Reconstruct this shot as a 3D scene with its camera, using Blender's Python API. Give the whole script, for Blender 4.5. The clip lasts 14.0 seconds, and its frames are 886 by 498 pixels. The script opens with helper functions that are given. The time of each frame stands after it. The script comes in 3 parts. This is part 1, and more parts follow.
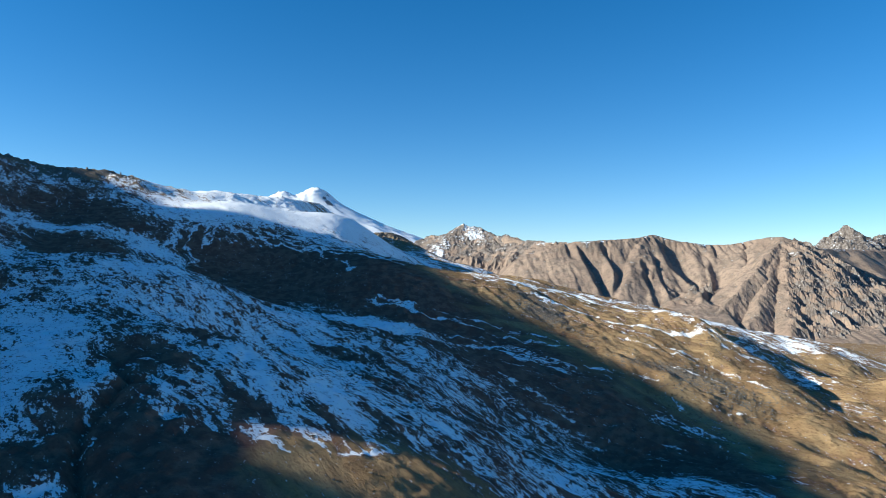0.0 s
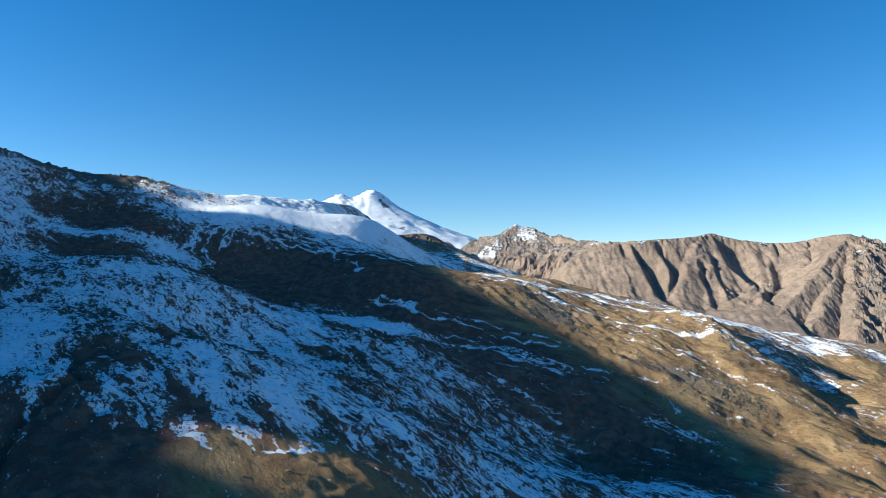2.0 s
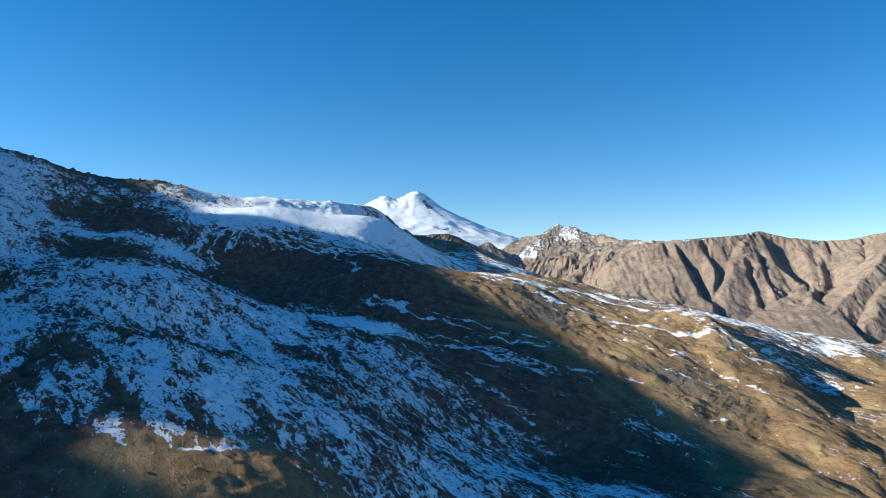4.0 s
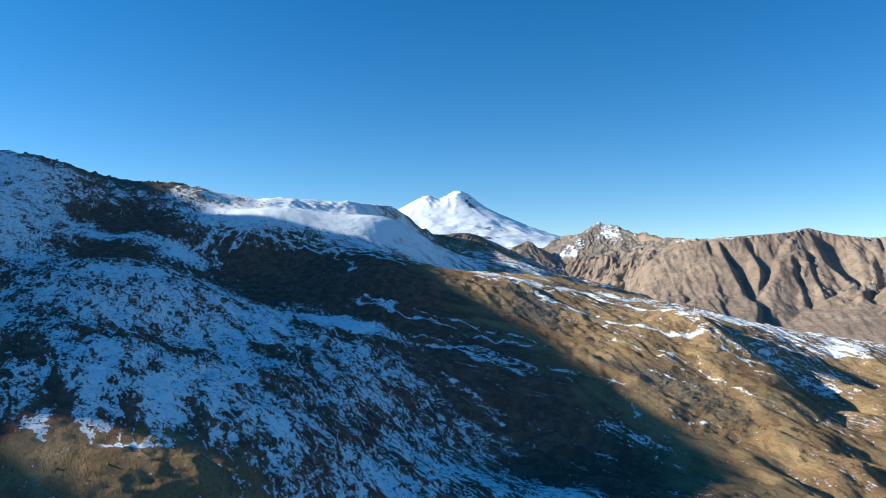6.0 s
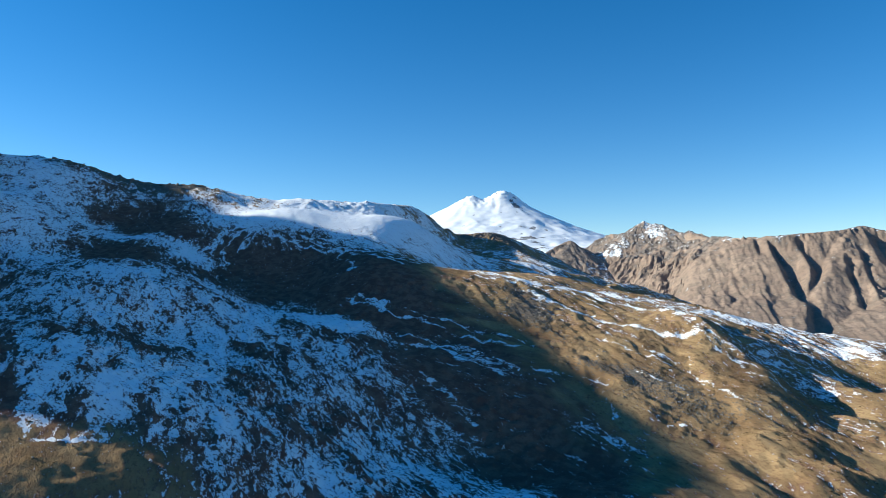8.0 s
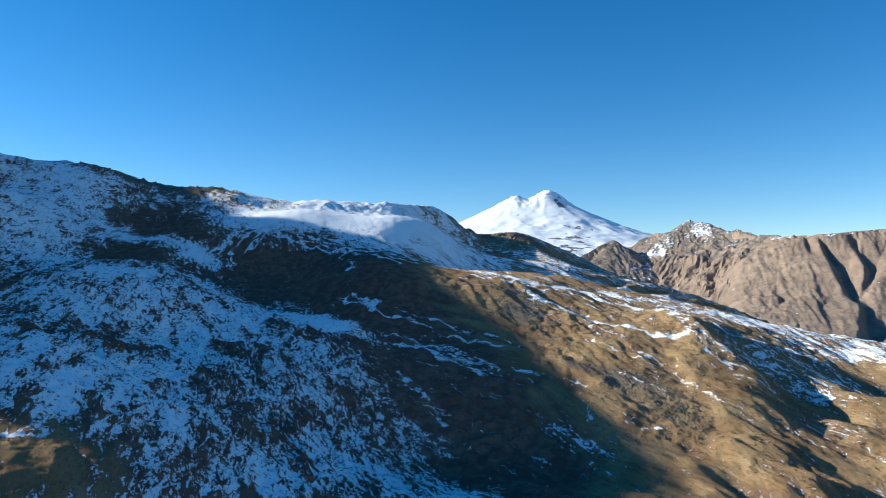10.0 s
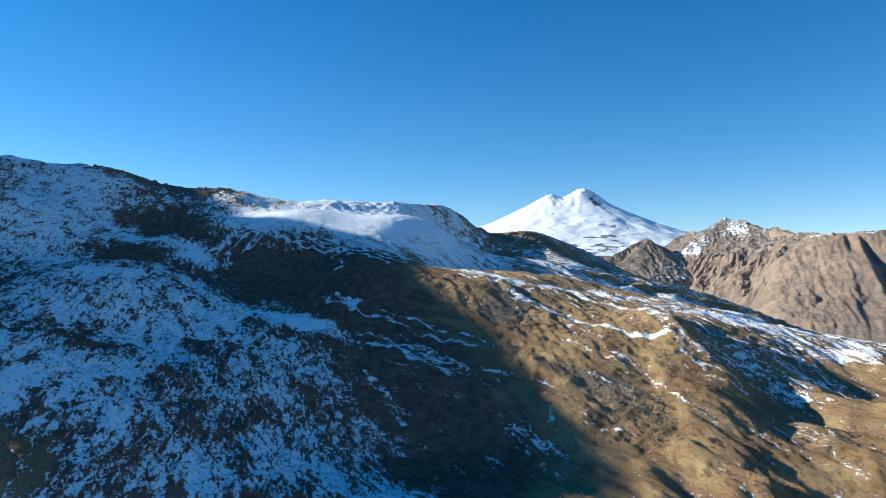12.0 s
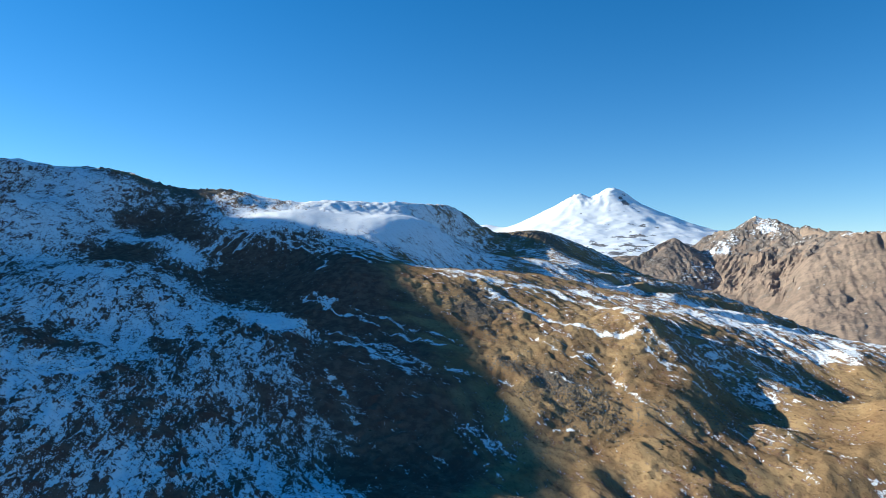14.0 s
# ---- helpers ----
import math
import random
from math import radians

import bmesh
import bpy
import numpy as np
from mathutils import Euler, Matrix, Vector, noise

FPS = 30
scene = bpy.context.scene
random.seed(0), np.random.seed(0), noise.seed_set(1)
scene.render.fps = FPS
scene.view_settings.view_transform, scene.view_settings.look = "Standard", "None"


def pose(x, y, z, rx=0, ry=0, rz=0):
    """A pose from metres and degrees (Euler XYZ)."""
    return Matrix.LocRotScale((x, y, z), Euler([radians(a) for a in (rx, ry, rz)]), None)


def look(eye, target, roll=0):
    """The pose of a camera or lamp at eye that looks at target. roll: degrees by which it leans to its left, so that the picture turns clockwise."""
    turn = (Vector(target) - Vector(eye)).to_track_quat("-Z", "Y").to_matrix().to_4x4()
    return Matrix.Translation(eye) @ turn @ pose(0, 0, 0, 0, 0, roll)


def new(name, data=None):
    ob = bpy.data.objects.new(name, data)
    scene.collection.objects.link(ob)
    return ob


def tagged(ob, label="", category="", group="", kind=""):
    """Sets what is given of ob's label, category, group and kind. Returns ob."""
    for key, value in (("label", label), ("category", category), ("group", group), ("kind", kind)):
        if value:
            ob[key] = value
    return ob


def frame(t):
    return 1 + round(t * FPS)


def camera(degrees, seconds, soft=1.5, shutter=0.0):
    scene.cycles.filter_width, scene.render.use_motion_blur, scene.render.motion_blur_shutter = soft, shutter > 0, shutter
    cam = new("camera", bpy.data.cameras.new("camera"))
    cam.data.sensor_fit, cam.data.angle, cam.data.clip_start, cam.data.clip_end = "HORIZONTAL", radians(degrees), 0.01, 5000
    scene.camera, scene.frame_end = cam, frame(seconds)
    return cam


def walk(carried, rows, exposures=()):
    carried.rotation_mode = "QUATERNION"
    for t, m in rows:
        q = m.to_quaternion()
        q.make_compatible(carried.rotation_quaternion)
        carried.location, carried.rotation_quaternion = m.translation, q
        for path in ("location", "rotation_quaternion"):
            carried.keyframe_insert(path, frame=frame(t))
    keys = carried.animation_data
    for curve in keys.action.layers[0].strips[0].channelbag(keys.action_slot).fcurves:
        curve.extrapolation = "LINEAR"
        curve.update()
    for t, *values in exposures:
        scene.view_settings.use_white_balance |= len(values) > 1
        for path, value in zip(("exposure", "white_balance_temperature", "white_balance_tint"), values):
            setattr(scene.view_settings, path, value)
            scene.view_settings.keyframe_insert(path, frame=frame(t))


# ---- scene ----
cam = camera(64.3, 14.0, soft=0.5)
PATH = [
    (0, (1.463, 0.261, 58.904), (1.452, 2.26, 58.987), 0.6),
    (0.5, (6.326, 0.576, 58.865), (6.271, 2.573, 58.948), 0.6),
    (1, (11.538, 0.945, 58.8), (11.438, 2.941, 58.884), 0.5),
    (1.5, (16.315, 1.368, 58.74), (16.176, 3.361, 58.824), 0.4),
    (2, (21.419, 1.802, 58.705), (21.242, 3.792, 58.79), 0.3),
    (4.5, (45.832, 6.219, 58.283), (45.491, 8.188, 58.37), -0.0),
    (5, (50.662, 7.426, 58.274), (50.291, 9.389, 58.361), 0.0),
    (5.5, (55.238, 8.505, 58.292), (54.838, 10.463, 58.378), -0.0),
    (6, (60.221, 9.724, 58.285), (59.784, 11.674, 58.37), -0.1),
    (6.5, (64.709, 11.021, 58.223), (64.239, 12.963, 58.308), -0.1),
    (7, (69.616, 12.457, 58.121), (69.113, 14.391, 58.207), -0.2),
    (7.5, (74.158, 13.853, 58.003), (73.624, 15.778, 58.089), -0.2),
    (10, (97.075, 22.494, 57.53), (96.381, 24.367, 57.618), -0.3),
    (10.5, (101.465, 24.312, 57.463), (100.746, 26.177, 57.551), -0.3),
    (11, (106.136, 26.357, 57.393), (105.392, 28.211, 57.481), -0.3),
    (11.5, (110.553, 28.336, 57.343), (109.785, 30.18, 57.43), -0.3),
    (12, (115.138, 30.438, 57.289), (114.346, 32.272, 57.376), -0.4),
    (12.5, (119.341, 32.524, 57.195), (118.528, 34.349, 57.282), -0.4),
    (13, (123.768, 34.794, 57.041), (122.931, 36.609, 57.128), -0.4),
    (13.5, (127.934, 37.039, 56.816), (127.076, 38.844, 56.904), -0.5),
    (14, (132.386, 39.529, 56.68), (131.515, 41.327, 56.769), -0.5),
]
walk(cam, [(t, look(eye, target, roll)) for t, eye, target, roll in PATH])

# ---- light: low sun from the hills beside the valley, clear sky ----
SUN_AZ = radians(190)          # towards the sun, counted from +x
SUN_EL = radians(22.0)
SUN = Vector((math.cos(SUN_AZ) * math.cos(SUN_EL), math.sin(SUN_AZ) * math.cos(SUN_EL), math.sin(SUN_EL)))
world = bpy.data.worlds.new("sky")
scene.world = world
world.use_nodes = True
wn = world.node_tree.nodes
sky = wn.new("ShaderNodeTexSky")
sky.sky_type = "NISHITA"
sky.sun_disc = False
sky.sun_elevation = SUN_EL
sky.sun_rotation = math.atan2(SUN.x, SUN.y)
sky.altitude = 3000
sky.air_density, sky.dust_density, sky.ozone_density = 1.12, 0.22, 2.6
wn["Background"].inputs["Strength"].default_value = 0.108
deep = wn.new("ShaderNodeHueSaturation")
deep.inputs["Saturation"].default_value = 1.36
world.node_tree.links.new(sky.outputs["Color"], deep.inputs["Color"])
world.node_tree.links.new(deep.outputs["Color"], wn["Background"].inputs["Color"])
lamp = bpy.data.lights.new("sun", "SUN")
lamp.energy, lamp.angle, lamp.color = 5.0, radians(0.6), (0.98, 0.99, 0.87)
sun_lamp = new("sun", lamp)
scene.view_settings.exposure = 0.6
sun_lamp.matrix_world = look(SUN * 100, (0, 0, 0))

# ---- materials ----
FALL = radians(-36)            # the way that water runs down the near hillside
FALL_LOW, FALL_HIGH = radians(-50), radians(-14)


def nodes_of(name):
    mat = bpy.data.materials.new(name)
    mat.use_nodes = True
    tree = mat.node_tree
    return mat, tree, tree.nodes["Principled BSDF"]


class Tree:
    """Short names for building a node tree."""

    def __init__(self, tree):
        self.t = tree

    def node(self, kind, **settings):
        n = self.t.nodes.new(kind)
        for k, v in settings.items():
            n.inputs[k].default_value = v
        return n

    def link(self, a, b):
        self.t.links.new(a, b)

    def coords(self, turn=0.0, scale=(1, 1, 1)):
        c = self.t.nodes.new("ShaderNodeTexCoord")
        m = self.t.nodes.new("ShaderNodeMapping")
        m.vector_type = "TEXTURE"
        m.inputs["Rotation"].default_value = (0, 0, turn)
        m.inputs["Scale"].default_value = (1 / scale[0], 1 / scale[1], 1 / scale[2])
        self.link(c.outputs["Object"], m.inputs["Vector"])
        return m.outputs["Vector"]

    def noise(self, vec, scale, detail=4.0, rough=0.55, warp=0.0):
        n = self.node("ShaderNodeTexNoise", Scale=scale, Detail=detail, Roughness=rough, Distortion=warp)
        self.link(vec, n.inputs["Vector"])
        return n.outputs["Fac"]

    def maths(self, op, a, b=None, c=None):
        n = self.t.nodes.new("ShaderNodeMath")
        n.operation = op
        for i, v in enumerate((a, b, c)):
            if v is None:
                continue
            if isinstance(v, (int, float)):
                n.inputs[i].default_value = v
            else:
                self.link(v, n.inputs[i])
        return n.outputs[0]

    def ramp(self, fac, lo, hi, a=0.0, b=1.0):
        n = self.t.nodes.new("ShaderNodeMapRange")
        n.interpolation_type = "SMOOTHSTEP"
        for k, v in (("From Min", lo), ("From Max", hi), ("To Min", a), ("To Max", b)):
            n.inputs[k].default_value = v
        self.link(fac, n.inputs["Value"])
        return n.outputs["Result"]

    def mix(self, fac, a, b):
        n = self.t.nodes.new("ShaderNodeMix")
        n.data_type = "RGBA"
        for sock, v in ((n.inputs[0], fac), (n.inputs[6], a), (n.inputs[7], b)):
            if isinstance(v, tuple):
                sock.default_value = (*v, 1)
            elif isinstance(v, (int, float)):
                sock.default_value = v
            else:
                self.link(v, sock)
        return n.outputs[2]

    def attr(self, name):
        n = self.t.nodes.new("ShaderNodeAttribute")
        n.attribute_name = name
        return n.outputs["Fac"]

    def bump(self, height, bsdf, distance, strength=1.0):
        n = self.node("ShaderNodeBump", Strength=strength, Distance=distance)
        self.link(height, n.inputs["Height"])
        self.link(n.outputs["Normal"], bsdf.inputs["Normal"])


def hillside_material():
    mat, tree, bsdf = nodes_of("hillside")
    k = Tree(tree)
    plain = k.coords()
    turn = k.attr("turn")

    def flow(stretch, scale, detail, rough, warp=0.0):
        """Noise drawn out along the fall of the slope, steep below and nearly level higher up."""
        steep = k.noise(k.coords(FALL_LOW, (stretch, 1, 1)), scale, detail, rough, warp)
        level = k.noise(k.coords(FALL_HIGH, (stretch, 1, 1)), scale, detail, rough, warp)
        n = k.t.nodes.new("ShaderNodeMix")
        for sock, v in ((n.inputs[0], turn), (n.inputs[2], steep), (n.inputs[3], level)):
            k.link(v, sock)
        return n.outputs[0]

    broad = flow(0.28, 0.17, 3, 0.55, 0.6)
    streak = flow(0.24, 0.62, 4, 0.6, 0.8)
    speck = flow(0.45, 1.5, 5, 0.68, 0.4)
    fine = k.noise(k.coords(FALL, (0.6, 1, 1)), 3.4, 4, 0.7)
    grain = k.noise(plain, 3.2, 6, 0.75)
    # thin old snow: covers where the cover value beats the broken pattern, and lets stalks and stones through
    s = k.maths("MULTIPLY_ADD", k.maths("SUBTRACT", broad, 0.5), 2.0, k.attr("snow"))
    s = k.maths("MULTIPLY_ADD", k.maths("SUBTRACT", streak, 0.5), 2.7, s)
    s = k.maths("MULTIPLY_ADD", k.maths("SUBTRACT", speck, 0.5), 2.2, s)
    broken = k.maths("MULTIPLY_ADD", k.maths("SUBTRACT", fine, 0.5), 1.5, s)
    thread = k.maths("MULTIPLY_ADD", k.maths("SUBTRACT", speck, 0.5), 2.7, k.attr("line"))
    thread = k.maths("MULTIPLY_ADD", k.maths("SUBTRACT", streak, 0.5), 1.4, thread)
    thread = k.maths("MULTIPLY_ADD", k.maths("SUBTRACT", fine, 0.5), 0.9, thread)
    fleck = k.ramp(flow(0.45, 0.9, 4, 0.65), 0.68, 0.73)
    fleck = k.maths("MULTIPLY", fleck, k.ramp(s, -0.35, 0.1))
    snow = k.maths("MAXIMUM", k.maths("MAXIMUM", k.ramp(broken, 0.38, 0.62), fleck), k.ramp(thread, 0.46, 0.64))
    ledge = k.noise(k.coords(radians(-8), (0.33, 1, 1)), 1.5, 5, 0.72, 0.5)
    poke = k.maths("MULTIPLY", k.ramp(ledge, 0.56, 0.62), k.ramp(s, 0.8, 1.7, 0.85, 0.25))
    snow = k.maths("MULTIPLY", snow, k.maths("SUBTRACT", 1.0, poke))
    tone = k.noise(plain, 0.06, 5, 0.6)
    grass = k.mix(k.ramp(tone, 0.35, 0.65), (0.285, 0.176, 0.092), (0.43, 0.284, 0.150))
    grass = k.mix(k.ramp(broad, 0.45, 0.66, 0.0, 0.55), grass, (0.21, 0.120, 0.066))
    grass = k.mix(k.ramp(speck, 0.50, 0.66, 0.0, 0.55), grass, (0.125, 0.066, 0.042))
    grass = k.mix(k.ramp(grain, 0.54, 0.70, 0.0, 0.55), grass, (0.085, 0.040, 0.026))
    grass = k.mix(k.ramp(k.noise(plain, 0.11, 4, 0.6), 0.56, 0.7, 0.0, 0.5), grass, (0.22, 0.142, 0.066))
    # shaded turf: the shade painted as a darker, redder tone; wet where snow melts
    damp_shade = k.mix(k.ramp(k.noise(plain, 0.3, 5, 0.65), 0.42, 0.6), (0.178, 0.084, 0.066), (0.255, 0.136, 0.100))
    damp_shade = k.mix(k.ramp(grain, 0.5, 0.68, 0.0, 0.6), damp_shade, (0.120, 0.050, 0.042))
    shade_turf = k.maths("MULTIPLY_ADD", k.maths("SUBTRACT", broad, 0.5), 0.8, k.attr("shade_turf"))
    grass = k.mix(k.maths("MAXIMUM", k.ramp(shade_turf, 0.3, 0.7, 0.0, 0.95), k.ramp(s, -0.05, 0.4, 0.0, 0.8)), grass, damp_shade)
    stone = k.mix(k.ramp(grain, 0.38, 0.62), (0.075, 0.062, 0.052), (0.25, 0.215, 0.18))
    r = k.maths("MULTIPLY_ADD", k.maths("SUBTRACT", speck, 0.5), 1.6, k.attr("rock"))
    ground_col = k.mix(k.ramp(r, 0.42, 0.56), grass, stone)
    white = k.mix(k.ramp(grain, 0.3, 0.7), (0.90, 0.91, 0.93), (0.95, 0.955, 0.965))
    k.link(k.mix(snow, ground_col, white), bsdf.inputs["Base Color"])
    k.link(k.maths("MULTIPLY_ADD", snow, -0.3, 0.95), bsdf.inputs["Roughness"])
    k.link(k.maths("MULTIPLY", snow, 0.2), bsdf.inputs["Specular IOR Level"])
    h = k.maths("MULTIPLY_ADD", speck, 1.0, k.maths("MULTIPLY", grain, 0.3))
    h = k.maths("MULTIPLY", h, k.maths("MULTIPLY_ADD", snow, -0.6, 1.0))
    h = k.maths("MULTIPLY_ADD", snow, 0.2, h)
    k.bump(h, bsdf, 0.7, 0.8)
    return mat


def range_material():
    mat, tree, bsdf = nodes_of("far_range")
    k = Tree(tree)
    plain = k.coords()
    big = k.noise(plain, 0.006, 6, 0.6)
    mid = k.noise(plain, 0.03, 6, 0.65)
    fine = k.noise(plain, 0.12, 5, 0.7)
    earth = k.mix(k.ramp(big, 0.35, 0.65), (0.275, 0.194, 0.148), (0.365, 0.262, 0.198))
    earth = k.mix(k.ramp(mid, 0.42, 0.62, 0, 0.7), earth, (0.19, 0.145, 0.115))
    earth = k.mix(k.ramp(fine, 0.5, 0.68, 0, 0.5), earth, (0.16, 0.125, 0.10))
    stone = k.mix(k.ramp(fine, 0.38, 0.62), (0.10, 0.081, 0.073), (0.25, 0.207, 0.18))
    r = k.maths("MULTIPLY_ADD", k.maths("SUBTRACT", mid, 0.5), 1.6, k.attr("rock"))
    col = k.mix(k.ramp(r, 0.4, 0.65), earth, stone)
    s = k.maths("MULTIPLY_ADD", k.maths("SUBTRACT", mid, 0.5), 1.5, k.attr("snow"))
    s = k.maths("MULTIPLY_ADD", k.maths("SUBTRACT", fine, 0.5), 1.7, s)
    k.link(k.mix(k.ramp(s, 0.38, 0.68), col, (0.8, 0.82, 0.86)), bsdf.inputs["Base Color"])
    bsdf.inputs["Roughness"].default_value = 0.95
    bsdf.inputs["Specular IOR Level"].default_value = 0.1
    k.bump(k.maths("MULTIPLY_ADD", mid, 1.0, k.maths("MULTIPLY", fine, 0.35)), bsdf, 6.0, 0.6)
    return mat


# ---- height of the land ----
def lattice(ix, iy, seed):
    h = (ix.astype(np.int64) * 374761393 + iy.astype(np.int64) * 668265263 + seed * 1274126177) & 0xFFFFFFFF
    h = ((h ^ (h >> 13)) * 1103515245 + 12345) & 0xFFFFFFFF
    h = ((h ^ (h >> 16)) * 69069 + 1) & 0xFFFFFFFF
    return (h >> 8).astype(np.float64) / 16777216.0


def value_noise(x, y, seed=0):
    """Smooth noise from -1 to 1."""
    ix, iy = np.floor(x), np.floor(y)
    fx, fy = x - ix, y - iy
    u, v = fx * fx * fx * (fx * (fx * 6 - 15) + 10), fy * fy * fy * (fy * (fy * 6 - 15) + 10)

    def corner(dx, dy):
        ang = lattice(ix + dx, iy + dy, seed) * 6.2832
        return np.cos(ang) * (fx - dx) + np.sin(ang) * (fy - dy)

    low = corner(0, 0) * (1 - u) + corner(1, 0) * u
    high = corner(0, 1) * (1 - u) + corner(1, 1) * u
    return (low * (1 - v) + high * v) * 1.5


def fbm(x, y, seed=0, octaves=5, gain=0.5):
    total, amp = 0.0, 1.0
    for o in range(octaves):
        total = total + amp * value_noise(x, y, seed + 7 * o)
        x, y, amp = x * 1.97 + 13.1, y * 2.03 - 7.7, amp * gain
    return total


def ridged(x, y, seed=0, octaves=4, gain=0.5):
    total, amp = 0.0, 1.0
    for o in range(octaves):
        total = total + amp * (1 - 2 * np.abs(value_noise(x, y, seed + 11 * o)))
        x, y, amp = x * 2.01 + 3.3, y * 1.99 + 9.1, amp * gain
    return total


def smooth(a, lo, hi):
    t = np.clip((a - lo) / (hi - lo), 0, 1)
    return t * t * (3 - 2 * t)


def crest_of(x, y, line):
    """Nearest place on a crest line: distance, its height and the way along it."""
    best, zc, along = np.full(x.shape, 1e9), np.zeros(x.shape), np.zeros(x.shape)
    run = 0.0
    for (ax, ay, az), (bx, by, bz) in zip(line, line[1:]):
        dx, dy = bx - ax, by - ay
        ln = math.hypot(dx, dy)
        t = np.clip(((x - ax) * dx + (y - ay) * dy) / (ln * ln), 0, 1)
        d = np.hypot(x - ax - t * dx, y - ay - t * dy)
        near = d < best
        best, zc, along = np.where(near, d, best), np.where(near, az + t * (bz - az), zc), np.where(near, run + t * ln, along)
        run += ln
    return best, zc, along


def mound(x, y, cx, cy, up, length, width, turn):
    """A long rounded rise (or, with up below zero, a hollow)."""
    c, s = math.cos(radians(turn)), math.sin(radians(turn))
    u, v = ((x - cx) * c + (y - cy) * s) / length, ((y - cy) * c - (x - cx) * s) / width
    return up * np.exp(-0.5 * (u * u + v * v))


def hill_base(x, y):
    """The near spur, its ribs and hollows; it falls to the valley on the +x side."""
    z = 1.827 - 0.21935 * x + 0.10026 * y
    # the foreground slope
    z = z + mound(x, y, 46, 146, 13.8, 72, 21, 4) + mound(x, y, -40, 115, 17, 130, 26, 117)
    z = z + mound(x, y, 20, 158, -15.2, 32, 23, 24)
    # the dark hollow and the grassy ribs
    z = z + mound(x, y, 170, 222, 25.7, 32, 24, 16) + mound(x, y, 3, 216, -6.9, 66, 22, 47)
    z = z + mound(x, y, -181, 305, -20.6, 22, 52, 30) + mound(x, y, 200, 297, 18.4, 67, 46, 145)
    z = z + mound(x, y, -41, 318, 15.4, 168, 20, 104) + mound(x, y, -198, 252, 11.3, 141, 24, 40)
    z = z + mound(x, y, 58, 255, -11.2, 69, 22, 89) + mound(x, y, 46, 235, 14.2, 51, 37, 80)
    z = z + mound(x, y, -164, 226, 7.4, 92, 24, 170) + mound(x, y, -100, 286, -15.8, 25, 82, 59)
    # the high ridge, its knolls and the snow dome
    z = z + mound(x, y, -167, 386, 8.6, 337, 86, 176) + mound(x, y, 134, 367, -21.3, 24, 24, 79)
    z = z + mound(x, y, -70, 480, -30.7, 53, 23, 154) + mound(x, y, -236, 356, 25.5, 38, 134, 67)
    z = z + mound(x, y, 68, 518, 17.2, 59, 78, 158) + mound(x, y, -166, 362, 10.4, 661, 26, 61)
    z = z + mound(x, y, -100, 498, 38.2, 21, 31, 174) + mound(x, y, -116, 385, 8.5, 19, 107, 21)
    z = z + mound(x, y, 139, 327, 12.5, 108, 81, 20) + mound(x, y, 108, 330, 8, 54, 98, 147)
    z = z + mound(x, y, -8, 378, 7.9, 50, 108, 33) + mound(x, y, 5, 361, -17.4, 40, 30, 48)
    z = z + mound(x, y, -227, 351, 10.3, 26, 130, 133) + mound(x, y, 15, 322, 10.3, 45, 115, 35)
    # the valley beyond
    z = z + mound(x, y, 313, 983, -65.6, 229, 258, 128) + mound(x, y, -67, 644, 19.8, 22, 197, 20)
    z = z + mound(x, y, -4, 623, 12.2, 24, 49, 49)
    return z


def fall_axes(x, y):
    c, s = math.cos(FALL), math.sin(FALL)
    return x * c + y * s, y * c - x * s


def hill_detail(x, y):
    u, v = fall_axes(x, y)
    w = 6 * fbm(x / 60, y / 60, 3, 2)
    # runnels and small ledges down the fall, then tussocks and stones
    z = 0.55 * ridged(u / 42, (v + w) / 11, 5, 3)
    z = z + 0.55 * fbm(u / 12, (v + w) / 5, 8, 5, 0.6)
    rough = smooth(fbm(x / 35, y / 35, 9, 3), -0.1, 0.5)
    sunny = smooth(0.737 * (x + 20) + 0.684 * (y - 240), 10, 50)
    z = z + (0.22 - 0.08 * sunny + (0.45 - 0.2 * sunny) * rough) * fbm(x / 4, y / 4, 10, 4, 0.6)
    crag = smooth(-x, 140, 180) * smooth(y, 330, 350) + mound(x, y, -45, 550, 1, 60, 30, 0)
    z = z * (1 - mound(x, y, -12, 98, 0.8, 16, 11, 37)) * (1 - np.clip(mound(x, y, -78, 350, 0.9, 60, 24, 35), 0, 0.75))
    return z + crag * 1.4 * (ridged(x / 10, y / 10, 13, 4, 0.65) - 0.6)


def rib(x, y, ax, ay, bx, by, up, left, right):
    """A rib from a to b: a gentle rise on its left, a short steep drop on its right."""
    dx, dy = bx - ax, by - ay
    ln = math.hypot(dx, dy)
    t = ((x - ax) * dx + (y - ay) * dy) / (ln * ln)
    v = ((x - ax) * dy - (y - ay) * dx) / ln + 1.5 * fbm(x / 9, y / 9, 51, 3)
    end = smooth(t, -0.35, 0.1) * (1 - smooth(t, 0.85, 1.3))
    return up * end * np.where(v < 0, np.exp(-(v / left) ** 2), np.exp(-(v / right) ** 2))


